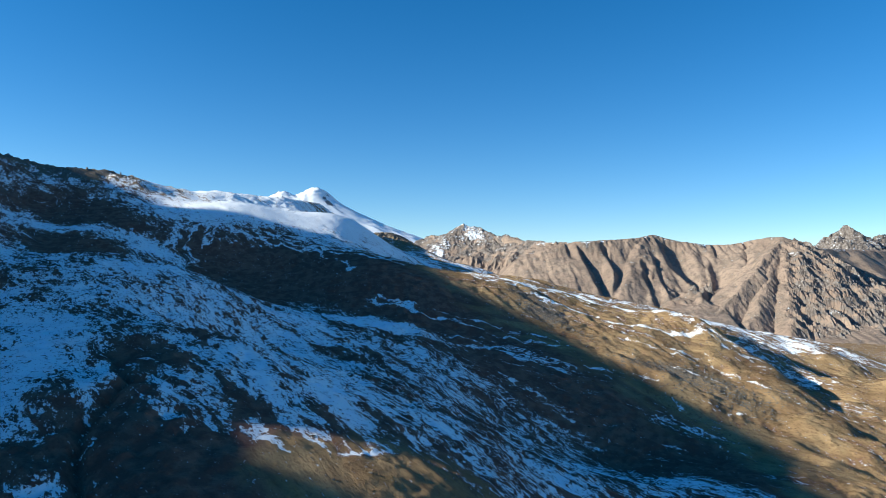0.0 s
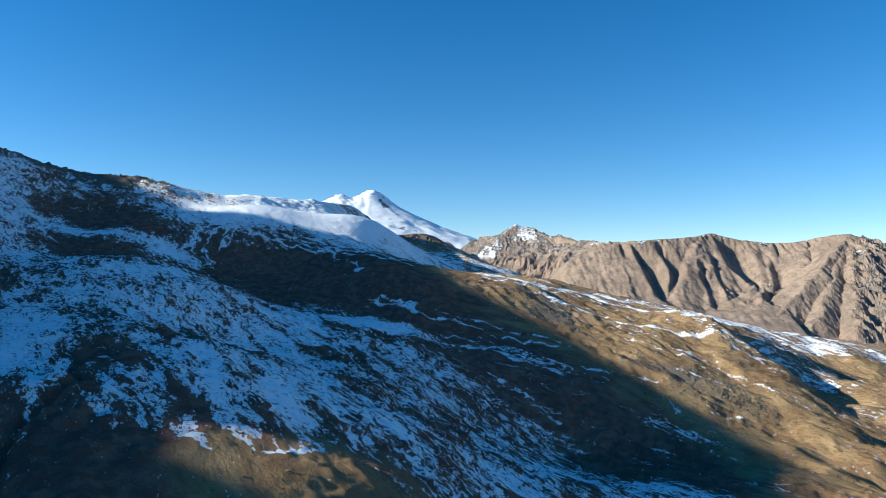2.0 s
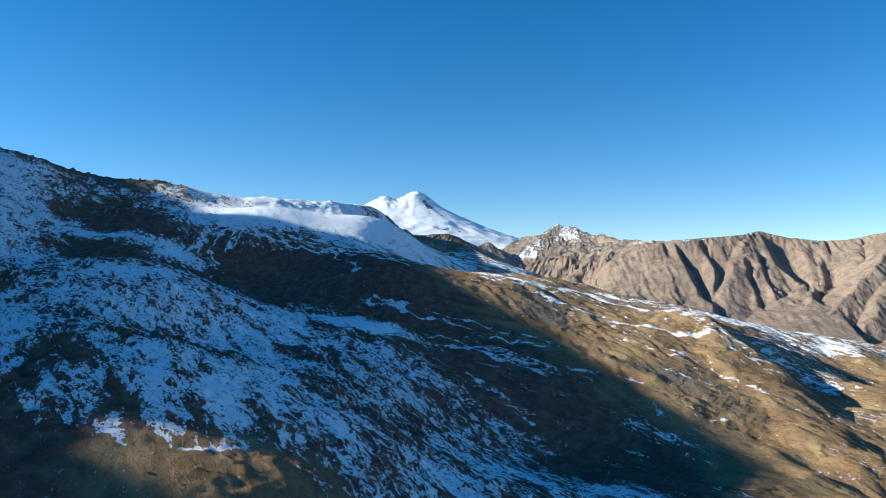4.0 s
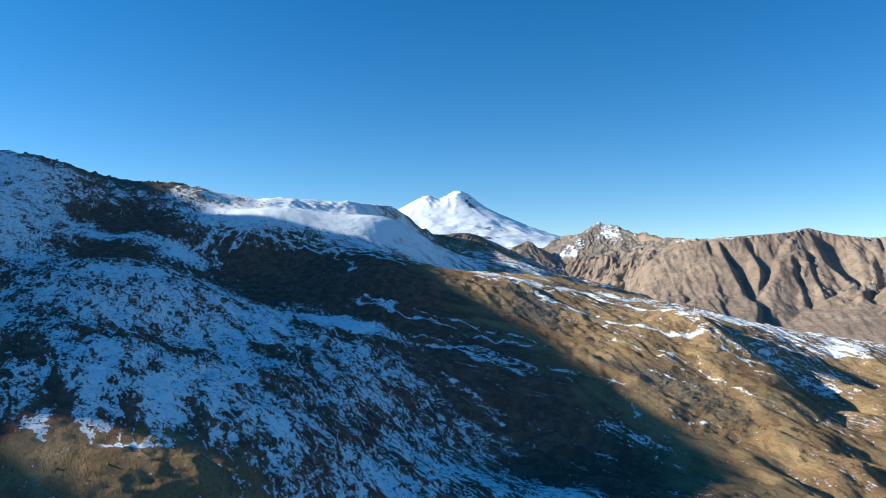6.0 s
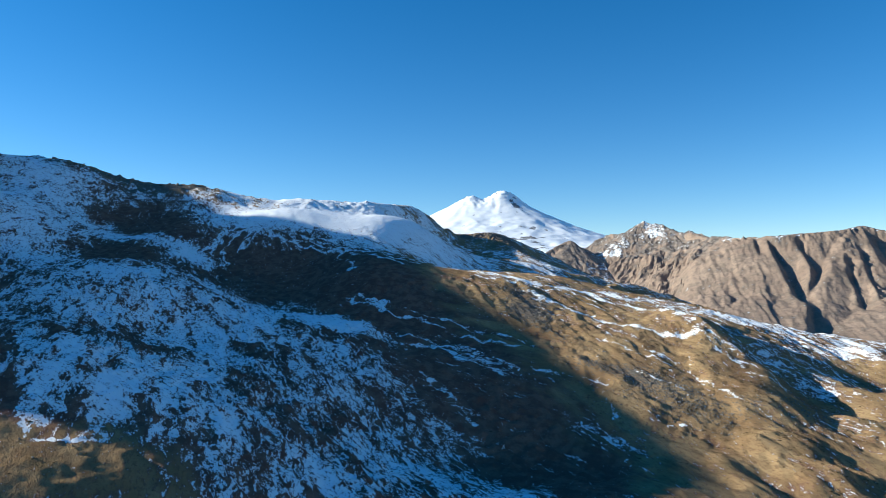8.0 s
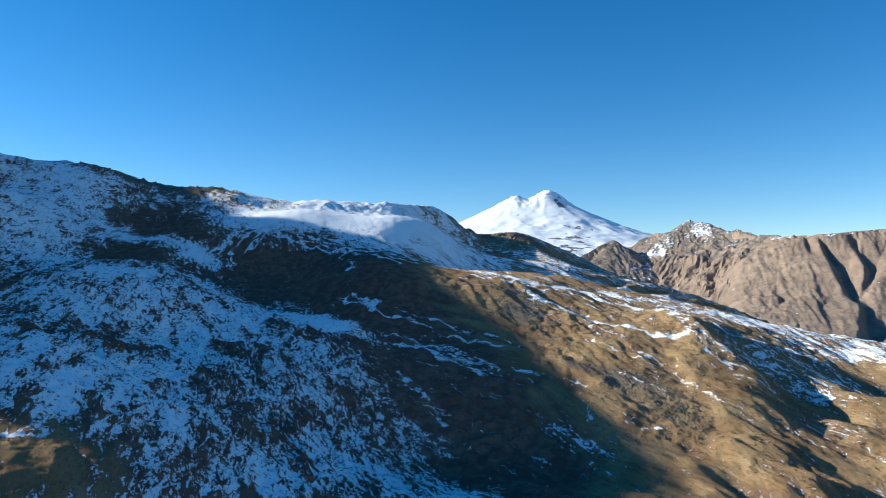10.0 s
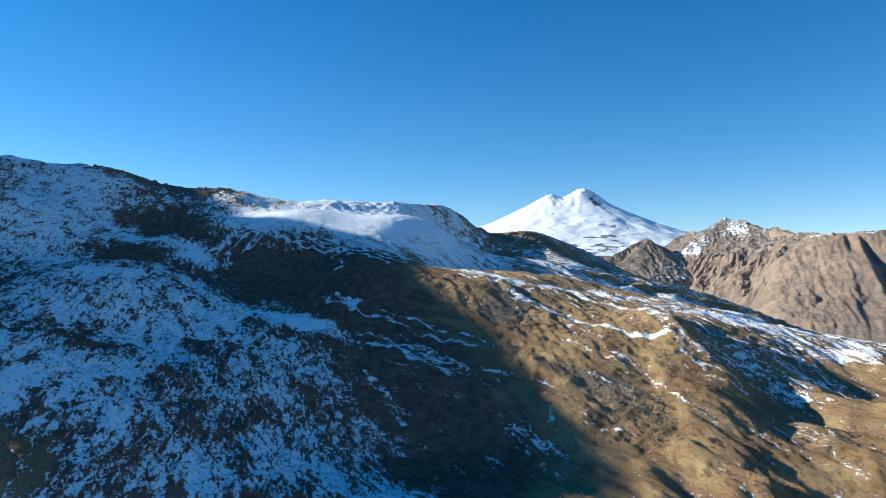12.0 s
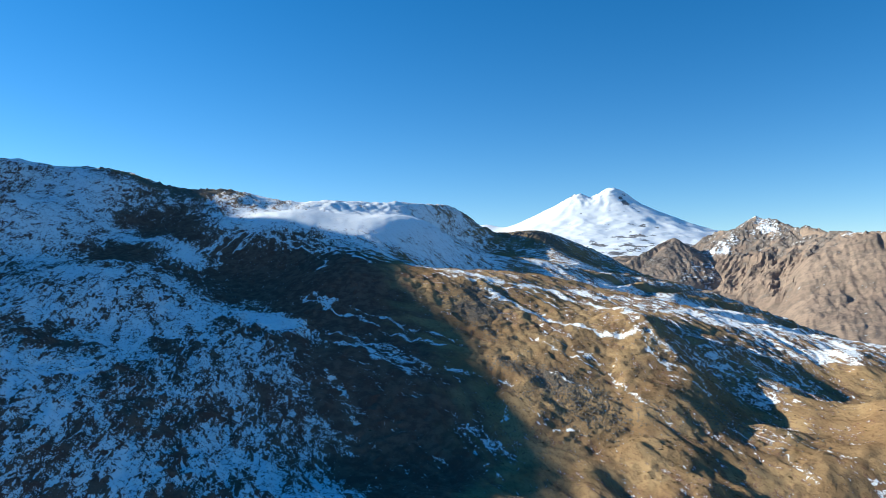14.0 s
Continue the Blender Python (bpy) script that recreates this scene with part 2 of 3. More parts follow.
def hill_ribs(x, y):
    z = rib(x, y, 86, 272, 110, 226, 4.8, 20, 9) + rib(x, y, 129, 226, 141, 203, 4.4, 12, 5.5)
    z = z + rib(x, y, 102, 201, 115, 186, 4.2, 10, 4.5) + rib(x, y, 148, 293, 159, 275, 3.2, 12, 5.5)
    z = z + rib(x, y, 66, 213, 79, 204, 1.6, 5, 2.0) + rib(x, y, 90, 241, 103, 213, 2.0, 7, 3)
    z = z + rib(x, y, 112, 268, 138, 240, 4.6, 12, 6.5) + rib(x, y, 93, 262, 112, 237, 3.2, 10, 6) + rib(x, y, 60, 226, 70, 219, 1.4, 5, 2.0)
    z = z + rib(x, y, 118, 190, 127, 176, 2.4, 8, 3.5) + rib(x, y, 92, 190, 99, 178, 1.8, 7, 3)
    z = z + rib(x, y, 150, 240, 168, 214, 3.4, 12, 5.5) + mound(x, y, 122, 240, -4.5, 26, 11, -54)
    return z


def stream_bed(x, y):
    """A small stream that has cut into the near slope."""
    line = [(-66, 138, 0), (-60, 130, 0.7), (-53, 119, 1.2), (-49, 115, 1.3), (-50, 109, 1.3), (-50, 103, 1.4), (-47, 94, 1.5), (-43, 87, 1.5), (-38, 78, 1.5), (-28, 55, 1.5)]
    d, deep, run = crest_of(x + 0.7 * fbm(x / 4, y / 4, 53, 2), y, line)
    return deep * (0.9 * np.exp(-(d / 0.9) ** 2) + 0.8 * np.exp(-(d / 3.0) ** 2))


def shading_ridge(x, y):
    """Unseen ridge beside the valley, added to block the low sun, with one notch."""
    # the notch is set to let sun onto the near knoll
    notch = smooth(y, 22, 31) * (1 - smooth(y, 53.5, 57.5))
    crest = 182 + 0.095 * np.clip(y - 76, -200, 250) + 0.4 * (1 - smooth(y, 110, 175))
    crest = (crest + 0.9 + 1.0 * (1 - smooth(y, 120, 190))) * (1 - notch) + 161.7 * notch + 0.7 * fbm(y / 25, y / 60, 21, 3)
    crest = crest - 160 * smooth(y, 270, 290)
    near = crest - np.maximum(1.5 * (x + 330), 0.3 * (-330 - x))
    # a higher mountain behind it, also unseen, added to shade the left knolls
    crest = 283 + 31 * (1 - smooth(y, 226, 246)) - 2.2 * np.maximum(y - 307, 0) - 0.6 * np.maximum(205 - y, 0)
    return np.maximum(near, crest + 2 * fbm(x / 40, y / 40, 22, 3) - np.maximum(1.1 * (x + 600), 0.5 * (-600 - x)))


def hill_height(x, y):
    z = hill_base(x, y)
    z = z + mound(x, y, -296, 306, 15, 28, 22, 0) + mound(x, y, -92, 392, 7, 20, 42, 0) + mound(x, y, -38, 318, -5, 26, 16, 100)
    z = z + mound(x, y, -243, 359, -3.4, 20, 22, 0) + mound(x, y, -190, 374, -1.2, 34, 18, 0) + mound(x, y, -296, 306, 3.0, 16, 16, 0)
    # smaller swells and dips
    z = z + mound(x, y, 137, 218, -7.0, 15, 15, 0) + mound(x, y, 147, 264, -3.3, 18, 18, 0) + mound(x, y, 66, 218, -1.1, 15, 15, 0)
    z = z + mound(x, y, -25, 240, -3.9, 17, 17, 0) + mound(x, y, 118, 213, 4.6, 15, 15, 0) + mound(x, y, -55, 175, -3.4, 12, 12, 0)
    z = z + mound(x, y, 104, 197, -3.3, 14, 14, 0) + mound(x, y, 37, 248, -2.0, 17, 17, 0) + mound(x, y, 100, 235, -3.2, 16, 16, 0)
    z = z + mound(x, y, -56, 123, -2.5, 9, 9, 0) + mound(x, y, -57, 113, 2.0, 8, 8, 0) + mound(x, y, -33, 104, -1.4, 9, 8, 0) + mound(x, y, -3, 101, 1.7, 9, 7, 37)
    # ribs on the far side of the spur, each with a short steep drop
    row = (0.92 * x - 0.4 * y) / 23 + 0.5 * fbm(x / 50, y / 50, 55, 3)
    f = row - np.floor(row)
    far_side = smooth(y, 385, 430) * (1 - smooth(y, 560, 640)) * smooth(x, 5, 40) * (1 - smooth(x, 150, 220))
    z = z + 3.4 * far_side * (np.where(f < 0.62, f / 0.62, (1 - f) / 0.38) - 0.5)
    z = z + hill_detail(x, y) + hill_ribs(x, y) - stream_bed(x, y)
    # beyond what stands out as hill, the land levels out into the wide valley
    out = smooth(y, 640, 1000)
    flat = -60 + 4 * fbm(x / 90, y / 90, 31, 3)
    z = z * (1 - out) + out * flat
    right = smooth(x, 260, 620)
    z = z * (1 - right) + right * flat
    left = smooth(-x, 345, 420)
    z = z * (1 - left) + left * np.minimum(z, 60)
    behind = smooth(-y, 300, 600)
    z = z * (1 - behind) + behind * np.minimum(z, 40)
    return np.maximum(np.maximum(z, shading_ridge(x, y)), -62)


# ---- land meshes ----
def axis(*spans):
    """Coordinates with a step of its own in each span: (start, end, step)."""
    out = []
    for a, b, step in spans:
        out.append(np.arange(a, b, step))
    return np.concatenate(out)


def land(name, xs, ys, height, material, values, rounded=True):
    """A sheet of land over the grid xs by ys, with named values at its points."""
    gx, gy = np.meshgrid(xs, ys)
    z = height(gx, gy)
    n, m = len(ys), len(xs)
    co = np.stack([gx, gy, z], -1).reshape(-1, 3)
    i = (np.arange(n - 1)[:, None] * m + np.arange(m - 1)).reshape(-1)
    quads = np.stack([i, i + 1, i + m + 1, i + m], -1)
    mesh = bpy.data.meshes.new(name)
    mesh.vertices.add(len(co))
    mesh.vertices.foreach_set("co", co.astype(np.float32).ravel())
    mesh.loops.add(quads.size)
    mesh.loops.foreach_set("vertex_index", quads.astype(np.int32).ravel())
    mesh.polygons.add(len(quads))
    mesh.polygons.foreach_set("loop_start", np.arange(0, quads.size, 4, dtype=np.int32))
    mesh.polygons.foreach_set("use_smooth", np.full(len(quads), rounded, dtype=bool))
    mesh.update(calc_edges=True)
    for key, val in values(gx, gy, z).items():
        a = mesh.attributes.new(key, "FLOAT", "POINT")
        a.data.foreach_set("value", val.astype(np.float32).ravel())
    mesh.materials.append(material)
    return new(name, mesh)


# snow caught along ledges and runnels: how wide, how full, how many side by side, and the way it runs
LEDGES = [(1.5, 1.0, 3, (-115, 318), (-72, 314), (-19, 295), (8, 291)), (1.3, 1.0, 2, (-97, 311), (-54, 303), (-13, 278)), (1.1, 1.0, 1, (-61, 311), (-35, 276)),
          (1.1, 1.0, 3, (-116, 295), (-106, 269)), (1.1, 1.0, 3, (-115, 309), (-114, 291)), (1.1, 1.0, 2, (-110, 317), (-107, 302)), (1.1, 1.0, 2, (-103, 311), (-100, 296)),
          (1.2, 0.85, 2, (-25, 247), (-4, 240), (15, 235), (38, 232)), (1.4, 0.85, 2, (-3, 219), (8, 221), (18, 222), (37, 215))]
RUNNELS = [(1.1, 0.95, 1, (-42, 115), (-36, 108), (-31, 103)), (0.9, 0.95, 1, (-31, 109), (-21, 98)), (1.3, 0.95, 1, (-37, 134), (-27, 118), (-17, 103)), (1.1, 0.9, 1, (-25, 137), (-17, 123), (-10, 110)),
           (0.7, 0.85, 1, (-56, 113), (-52, 103), (-47, 92)), (0.7, 0.85, 1, (44, 222), (55, 221), (66, 218)), (1.2, 0.85, 1, (17, 204), (26, 195), (35, 190)), (0.8, 0.8, 1, (-24, 227), (-14, 219), (-3, 216)),
           (0.7, 0.75, 2, (7, 227), (21, 223), (39, 214)), (0.45, 0.7, 1, (65, 212), (70, 202)), (0.45, 0.85, 1, (71, 189), (74, 182)), (0.45, 0.85, 1, (77, 182), (79, 178)),
           (0.45, 0.75, 1, (60, 240), (64, 229)), (0.5, 0.8, 2, (65, 245), (77, 238), (85, 235)), (0.5, 0.75, 1, (76, 226), (85, 222), (91, 216)), (0.5, 0.75, 1, (76, 207), (81, 204), (89, 204))]
DRIFTS = [(2.3, 1.0, 1, (8, 292), (33, 286), (53, 292), (76, 283), (92, 261)), (1.8, 1.0, 1, (32, 277), (51, 269), (71, 258), (91, 252)), (2.6, 0.9, 2, (93, 297), (121, 316), (155, 318)),
          (0.9, 0.8, 2, (24, 280), (46, 284), (67, 275)), (0.7, 0.75, 1, (35, 270), (46, 267), (59, 270))]
BANKS = [(0.7, 0.8, 3, (91, 254), (103, 238), (114, 232)), (0.8, 0.8, 4, (105, 262), (120, 252), (136, 242)), (0.9, 0.8, 2, (115, 284), (133, 278), (143, 252)),
         (0.5, 0.8, 1, (96, 221), (102, 217), (106, 214)), (0.5, 0.75, 1, (113, 218), (118, 216), (123, 210)), (0.6, 0.8, 1, (124, 236), (135, 217), (144, 211)),
         (0.5, 0.75, 1, (128, 219), (132, 211), (136, 204)), (0.5, 0.8, 1, (88, 241), (92, 231), (95, 224)), (0.4, 0.75, 1, (102, 192), (104, 187))]


def ribbons(x, y):
    """How near the ground lies to one of the long thin lines of snow; each line wanders, swells and breaks off in its own way."""
    near = np.zeros(x.shape)
    for n, (wide, full, count, *way) in enumerate(LEDGES + RUNNELS + DRIFTS + BANKS):
        for i in range(count):
            seed = 130 + 7 * n + 3 * i
            cut = 0.22 * i * (1 if n % 2 else -1)
            line = [(px + (1.5 + 5 * cut) * i, py + (2.6 + 1.8 * wide) * i * (1 + cut * (j - 1)), 0.0) for j, (px, py) in enumerate(way)]
            lx, ly = [v[0] for v in line], [v[1] for v in line]
            here = (x > min(lx) - 8) & (x < max(lx) + 8) & (y > min(ly) - 8) & (y < max(ly) + 8)
            hx, hy = x[here], y[here]
            wx, wy = hx + 2.2 * fbm(hx / 11, hy / 11, seed, 4, 0.6), hy + 2.2 * fbm(hx / 11, hy / 11, seed + 1, 4, 0.6)
            d, _, run = crest_of(wx, wy, line)
            swell = 0.85 + 0.7 * value_noise(run / 6, 0 * run + 3.1 * i, seed + 2)
            gap = 0.33 * smooth(value_noise(run / 9, 0 * run + 1.7, seed + 3), 0.0, 0.4)
            near[here] = np.maximum(near[here], (full - gap - 0.08 * i) * np.exp(-(d / (wide * np.maximum(swell, 0.3))) ** 2))
    return near


def hill_values(x, y, z):
    """How far snow and bare stone cover the hillside, and which way its streaks run."""
    x0, y0 = x, y
    wander = 3 - 2.1 * smooth(x, -10, 40)
    x, y = x + wander * fbm(x / 14, y / 14, 43, 3), y + wander * fbm(x / 14, y / 14, 47, 3)
    q = 0.737 * (x + 20) + 0.684 * (y - 240)
    s = 0.55 - 0.63 * smooth(q, -8, 8)
    s = s + 0.06 * smooth(-x, 120, 160) * smooth(y, 200, 230)
    s = s + 0.42 * smooth(y + 0.12 * x, 326, 352)
    # bare bands and patches
    s = s + mound(x, y, -62, 272, -0.85, 48, 18, -17) + mound(x, y, -5, 250, -0.5, 30, 10, -25)
    s = s + mound(x, y, -163, 318, -0.95, 30, 15, -10) + mound(x, y, -139, 268, -1.0, 22, 10, -17)
    s = s + mound(x, y, -40, 97, -0.7, 12, 5, -50) + mound(x, y, -34, 86, -0.85, 12, 8, -27) + mound(x, y, -54, 129, -0.25, 15, 5, -50)
    s = s + mound(x, y, -66, 122, -0.4, 9, 4, -50) + mound(x, y, -12, 99, -0.9, 14, 8, 30)
    s = s + mound(x, y, -195, 366, -0.7, 45, 12, 5) + mound(x, y, -45, 550, -0.5, 45, 25, 0)
    s = s + mound(x, y, -48, 168, -0.25, 12, 5, -20) + mound(x, y, 8, 150, -0.22, 15, 4, -35)
    s = s + mound(x, y, 54, 452, -0.75, 34, 7, 31) + mound(x, y, 98, 480, -0.75, 34, 7, 35) + mound(x, y, 10, 430, -0.5, 25, 6, 30)
    s = s + mound(x, y, -238, 361, -0.7, 7, 4, 20) + mound(x, y, -205, 366, -0.35, 30, 6, 8) + mound(x, y, -150, 300, -0.3, 28, 8, -30)
    # snow lying deeper
    s = s + mound(x, y, -104, 395, 0.7, 70, 30, -30) + mound(x, y, -184, 262, 0.08, 50, 40, 0)
    s = s + mound(x, y, -58, 206, 0.06, 42, 13, -18) + mound(x, y, -80, 143, 0.7, 20, 5, -53)
    s = s + mound(x, y, -22, 226, 0.45, 26, 4.5, -8) + mound(x, y, -75, 190, 0.15, 25, 15, 0)
    s = s + mound(x, y, -12, 122, 0.14, 30, 12, -45) + mound(x, y, 110, 410, 0.45, 130, 55, 0)
    s = s + mound(x, y, -150, 289, 1.0, 26, 4.5, -12) + mound(x, y, -112, 282, 0.8, 13, 3.5, -30) + mound(x, y, -116, 270, 0.8, 5, 10, 20)
    s = s + mound(x, y, -90, 495, 0.4, 45, 60, 0) + mound(x, y, -220, 300, 0.2, 40, 50, 0)
    # ledges under the snow dome, striped with snow
    s = s + mound(x, y, -75, 326, 0.35, 48, 7, -10) + mound(x, y, -30, 315, 0.3, 32, 7, -25)
    s = s + mound(x, y, -30, 262, 0.25, 20, 1.2, -50) + mound(x, y, -14, 268, 0.4, 12, 2.0, -30)
    s = s + mound(x, y, 137, 292, 0.4, 24, 5, -8) + mound(x, y, 150, 318, 0.42, 60, 10, 8) + mound(x, y, 140, 298, 0.28, 45, 12, -6)
    s = s + mound(x, y, 113, 262, 0.42, 18, 4, -56) + mound(x, y, 128, 267, 0.42, 16, 4, -43)
    s = s + mound(x, y, 122, 242, 0.36, 24, 9, -50)
    # thin white lines along the ribs, ledges and runnels
    line = ribbons(x, y)
    s = s + mound(x, y, -47, 97, 0.6, 14, 1.2, 110) + mound(x, y, -36, 103, 0.7, 8, 1.3, -51)
    s = s + mound(x, y, -27, 103, 0.6, 6, 1.1, -45) + mound(x, y, -20, 110, 0.6, 8, 1.4, -50)
    # tongues of snow in the runnels above the near knoll, and bare turf between them
    s = s + mound(x, y, -12, 118, -0.2, 12, 10, -50)
    s = s + mound(x, y, -47, 150, 0.3, 16, 1.4, -61)
    s = s + mound(x, y, -33.5, 128, 0.8, 10, 1.2, -54) + mound(x, y, -17, 123, 0.8, 11, 1.0, -62)
    s = s + mound(x, y, -14.6, 139, 0.3, 18, 1.3, -65) + mound(x, y, -11, 107.5, 0.9, 5, 0.6, 45) + mound(x, y, -69, 126, 0.6, 9, 3.2, -38)
    s = s + mound(x, y, -51.5, 102.5, 0.8, 8, 0.9, -67) + mound(x, y, -44, 85, 0.8, 4, 2, -7) + mound(x, y, -72, 118, 0.5, 8, 3, -40)
    s = s + mound(x, y, -49.4, 126, -0.9, 7, 2.6, -21) + mound(x, y, -33, 92, -1.3, 14, 7, -5)
    s = s + mound(x, y, -9, 97, -1.2, 10, 5, 37) + mound(x, y, -48, 145, -1.0, 3, 4, 0) + mound(x, y, -43, 161, -0.8, 3, 4, 0)
    s = s + mound(x, y, -29.5, 110, -0.7, 7, 2.2, -48) + mound(x, y, -21, 104, -0.7, 5, 2, -52)
    # the snow dome, and the bare slopes under it
    s = s + mound(x, y, -88, 348, 0.9, 42, 16, 35) + mound(x, y, -84, 333, 0.7, 36, 7, 12) + mound(x, y, -50, 372, 0.2, 30, 16, 35) + mound(x, y, -22, 388, -0.4, 34, 24, 20) + mound(x, y, -58, 288, -0.5, 34, 8, -8)
    s = s + mound(x, y, -153, 310, -0.3, 24, 8, -12) + mound(x, y, -134, 262, -0.7, 14, 8, 14) + mound(x, y, -98, 293, -0.5, 14, 6, -10)
    s = s + mound(x, y, -14, 223, 0.5, 12, 2.5, -14) + mound(x, y, -4, 209, -0.5, 15, 4, -17) + mound(x, y, -21, 185, -0.6, 8, 3, -2)
    s = s + mound(x, y, -3, 226, -0.4, 10, 2.5, -20)
    # drifts on the sunny side
    s = s + mound(x, y, 51, 297, 0.35, 36, 2.2, 25) + mound(x, y, 126, 309, 0.2, 34, 5, 22) + mound(x, y, 34, 158, 0.6, 8, 1.6, -36)
    s = s + 0.26 * fbm(x / 28, y / 28, 49, 3) - 0.16 * smooth(x, 55, 85) * (1 - smooth(y, 235, 262))
    s = s * (1 - smooth(y0, 640, 760)) * (1 - smooth(x0, 210, 300))
    s = s - 0.24 * np.clip(hill_detail(x0, y0) - 0.3, -1.6, 1.6)
    rock = 0.08 + 0.22 * fbm(x0 / 24, y0 / 24, 41, 4)
    rock = rock + mound(x, y, 35, 264, 0.4, 20, 9, -55) + mound(x, y, 84, 219, 0.45, 15, 6, -25)
    rock = rock + mound(x, y, -195, 366, 0.6, 50, 14, 5) + mound(x, y, -45, 550, 0.6, 50, 30, 0)
    rock = rock + mound(x, y, -200, 300, 0.25, 40, 40, 0) + 0.25 * smooth(stream_bed(x0, y0), 0.6, 1.2)
    s = s - 0.7 * smooth(stream_bed(x0, y0), 0.7, 1.2)
    turn = smooth(q - 0.35 * (y - 190), -25, 15) * smooth(y, 150, 200) * (1 - smooth(x, 30, 75))
    # painted shade on the turf: reaches the shadow's edge, spares the sunlit knoll
    shade_turf = (1 - 0.5 * smooth(q, 5, 40) - 0.5 * smooth(q, 30, 66)) * (1 - np.clip(mound(x, y, -7, 100, 1.8, 12, 8, 37), 0, 1)) * (1 - smooth(y, 330, 370)) * (1 - smooth(x + 0.25 * (190 - y), 70, 98))
    return {"snow": s, "rock": rock, "turn": turn, "line": line, "shade_turf": np.clip(shade_turf, 0, 1)}


HILL = hillside_material()
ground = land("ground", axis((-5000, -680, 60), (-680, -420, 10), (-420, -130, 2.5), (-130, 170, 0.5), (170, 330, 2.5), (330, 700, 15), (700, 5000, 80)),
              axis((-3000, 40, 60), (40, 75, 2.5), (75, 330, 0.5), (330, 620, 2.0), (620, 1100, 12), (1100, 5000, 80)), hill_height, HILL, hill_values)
tagged(ground, "mountainside of dry golden grass with thin broken snow", "ground", kind="structure")

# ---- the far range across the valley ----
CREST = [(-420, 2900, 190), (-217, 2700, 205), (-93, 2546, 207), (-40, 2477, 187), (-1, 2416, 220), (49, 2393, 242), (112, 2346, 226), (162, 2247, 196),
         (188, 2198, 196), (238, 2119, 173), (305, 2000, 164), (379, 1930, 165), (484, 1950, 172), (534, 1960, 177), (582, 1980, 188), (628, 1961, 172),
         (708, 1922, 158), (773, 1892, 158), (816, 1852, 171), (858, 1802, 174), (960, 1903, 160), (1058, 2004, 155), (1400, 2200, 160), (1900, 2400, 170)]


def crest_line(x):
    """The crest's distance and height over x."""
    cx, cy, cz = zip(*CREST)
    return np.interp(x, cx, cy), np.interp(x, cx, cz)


def crags(u, d, size, up, seed):
    """Broken ribs of rock that run down the slope."""
    return up * (ridged(u / size, d / (3.2 * size), seed, 4, 0.6) - 0.5)


def spurs(x, y, lines, left, right, soft=7.0):
    """Land made of spurs, each a line from its top to its foot: it falls off gently on the left, steeply on the right,
    and where two meet there is a gully."""
    z = np.full(x.shape, -400.0)
    for ax, ay, az, bx, by, bz in lines:
        dx, dy = bx - ax, by - ay
        ln = math.hypot(dx, dy)
        t = np.clip(((x - ax) * dx + (y - ay) * dy) / (ln * ln), 0, 1)
        d = np.hypot(x - ax - t * dx, y - ay - t * dy)
        side = ((x - ax) * dy - (y - ay) * dx) / ln
        fall = right + (left - right) * smooth(side, -8, 8)
        z = np.maximum(z, az + t * (bz - az) - fall * (np.sqrt(d * d + soft * soft) - soft))
    return z


# where each spur leaves the crest (x), and its foot (x, y, z)
MAIN_SPURS = [(205, 190, 1960, 66), (245, 232, 1880, 48), (280, 262, 1800, 44), (322, 318, 1690, 24), (357, 366, 1640, 2), (450, 402, 1690, 28), (556, 400, 1660, 14), (574, 478, 1630, -10), (582, 526, 1640, -4),
              (590, 606, 1700, 26), (660, 640, 1740, 50), (715, 645, 1690, 20), (785, 690, 1600, -10), (930, 900, 1600, 10), (1040, 990, 1640, 5), (1180, 1130, 1700, 0)]
# gullies: head (x, y), a bend and the mouth, and how deep they are cut
GULLIES = [(368, 1925, 376, 1789, 387, 1660, 17), (425, 1925, 438, 1791, 392, 1670, 13), (552, 1900, 545, 1800, 538, 1720, 11), (512, 1840, 505, 1760, 497, 1650, 11),
           (598, 1950, 597, 1830, 624, 1720, 24), (645, 1930, 634, 1870, 628, 1800, 10), (692, 1840, 660, 1720, 605, 1620, 16), (336, 1965, 334, 1940, 334, 1900, 9)]


def gully_depth(x, y):
    """Straight gullies, steep on the side that looks away from the sun, open on the other."""
    deep = np.zeros(x.shape)
    for ax, ay, bx, by, cx, cy, cut in GULLIES:
        v = x - np.interp(-y, (-ay, -by, -cy), (ax, bx, cx))
        end = smooth(-y, -ay - 15, -ay + 25) * (1 - smooth(-y, -cy - 10, -cy + 60))
        deep = np.maximum(deep, cut * end * np.clip(np.where(v < 0, 1 + v / (0.95 * cut), 1 - v / (2.6 * cut)), 0, 1))
    return deep



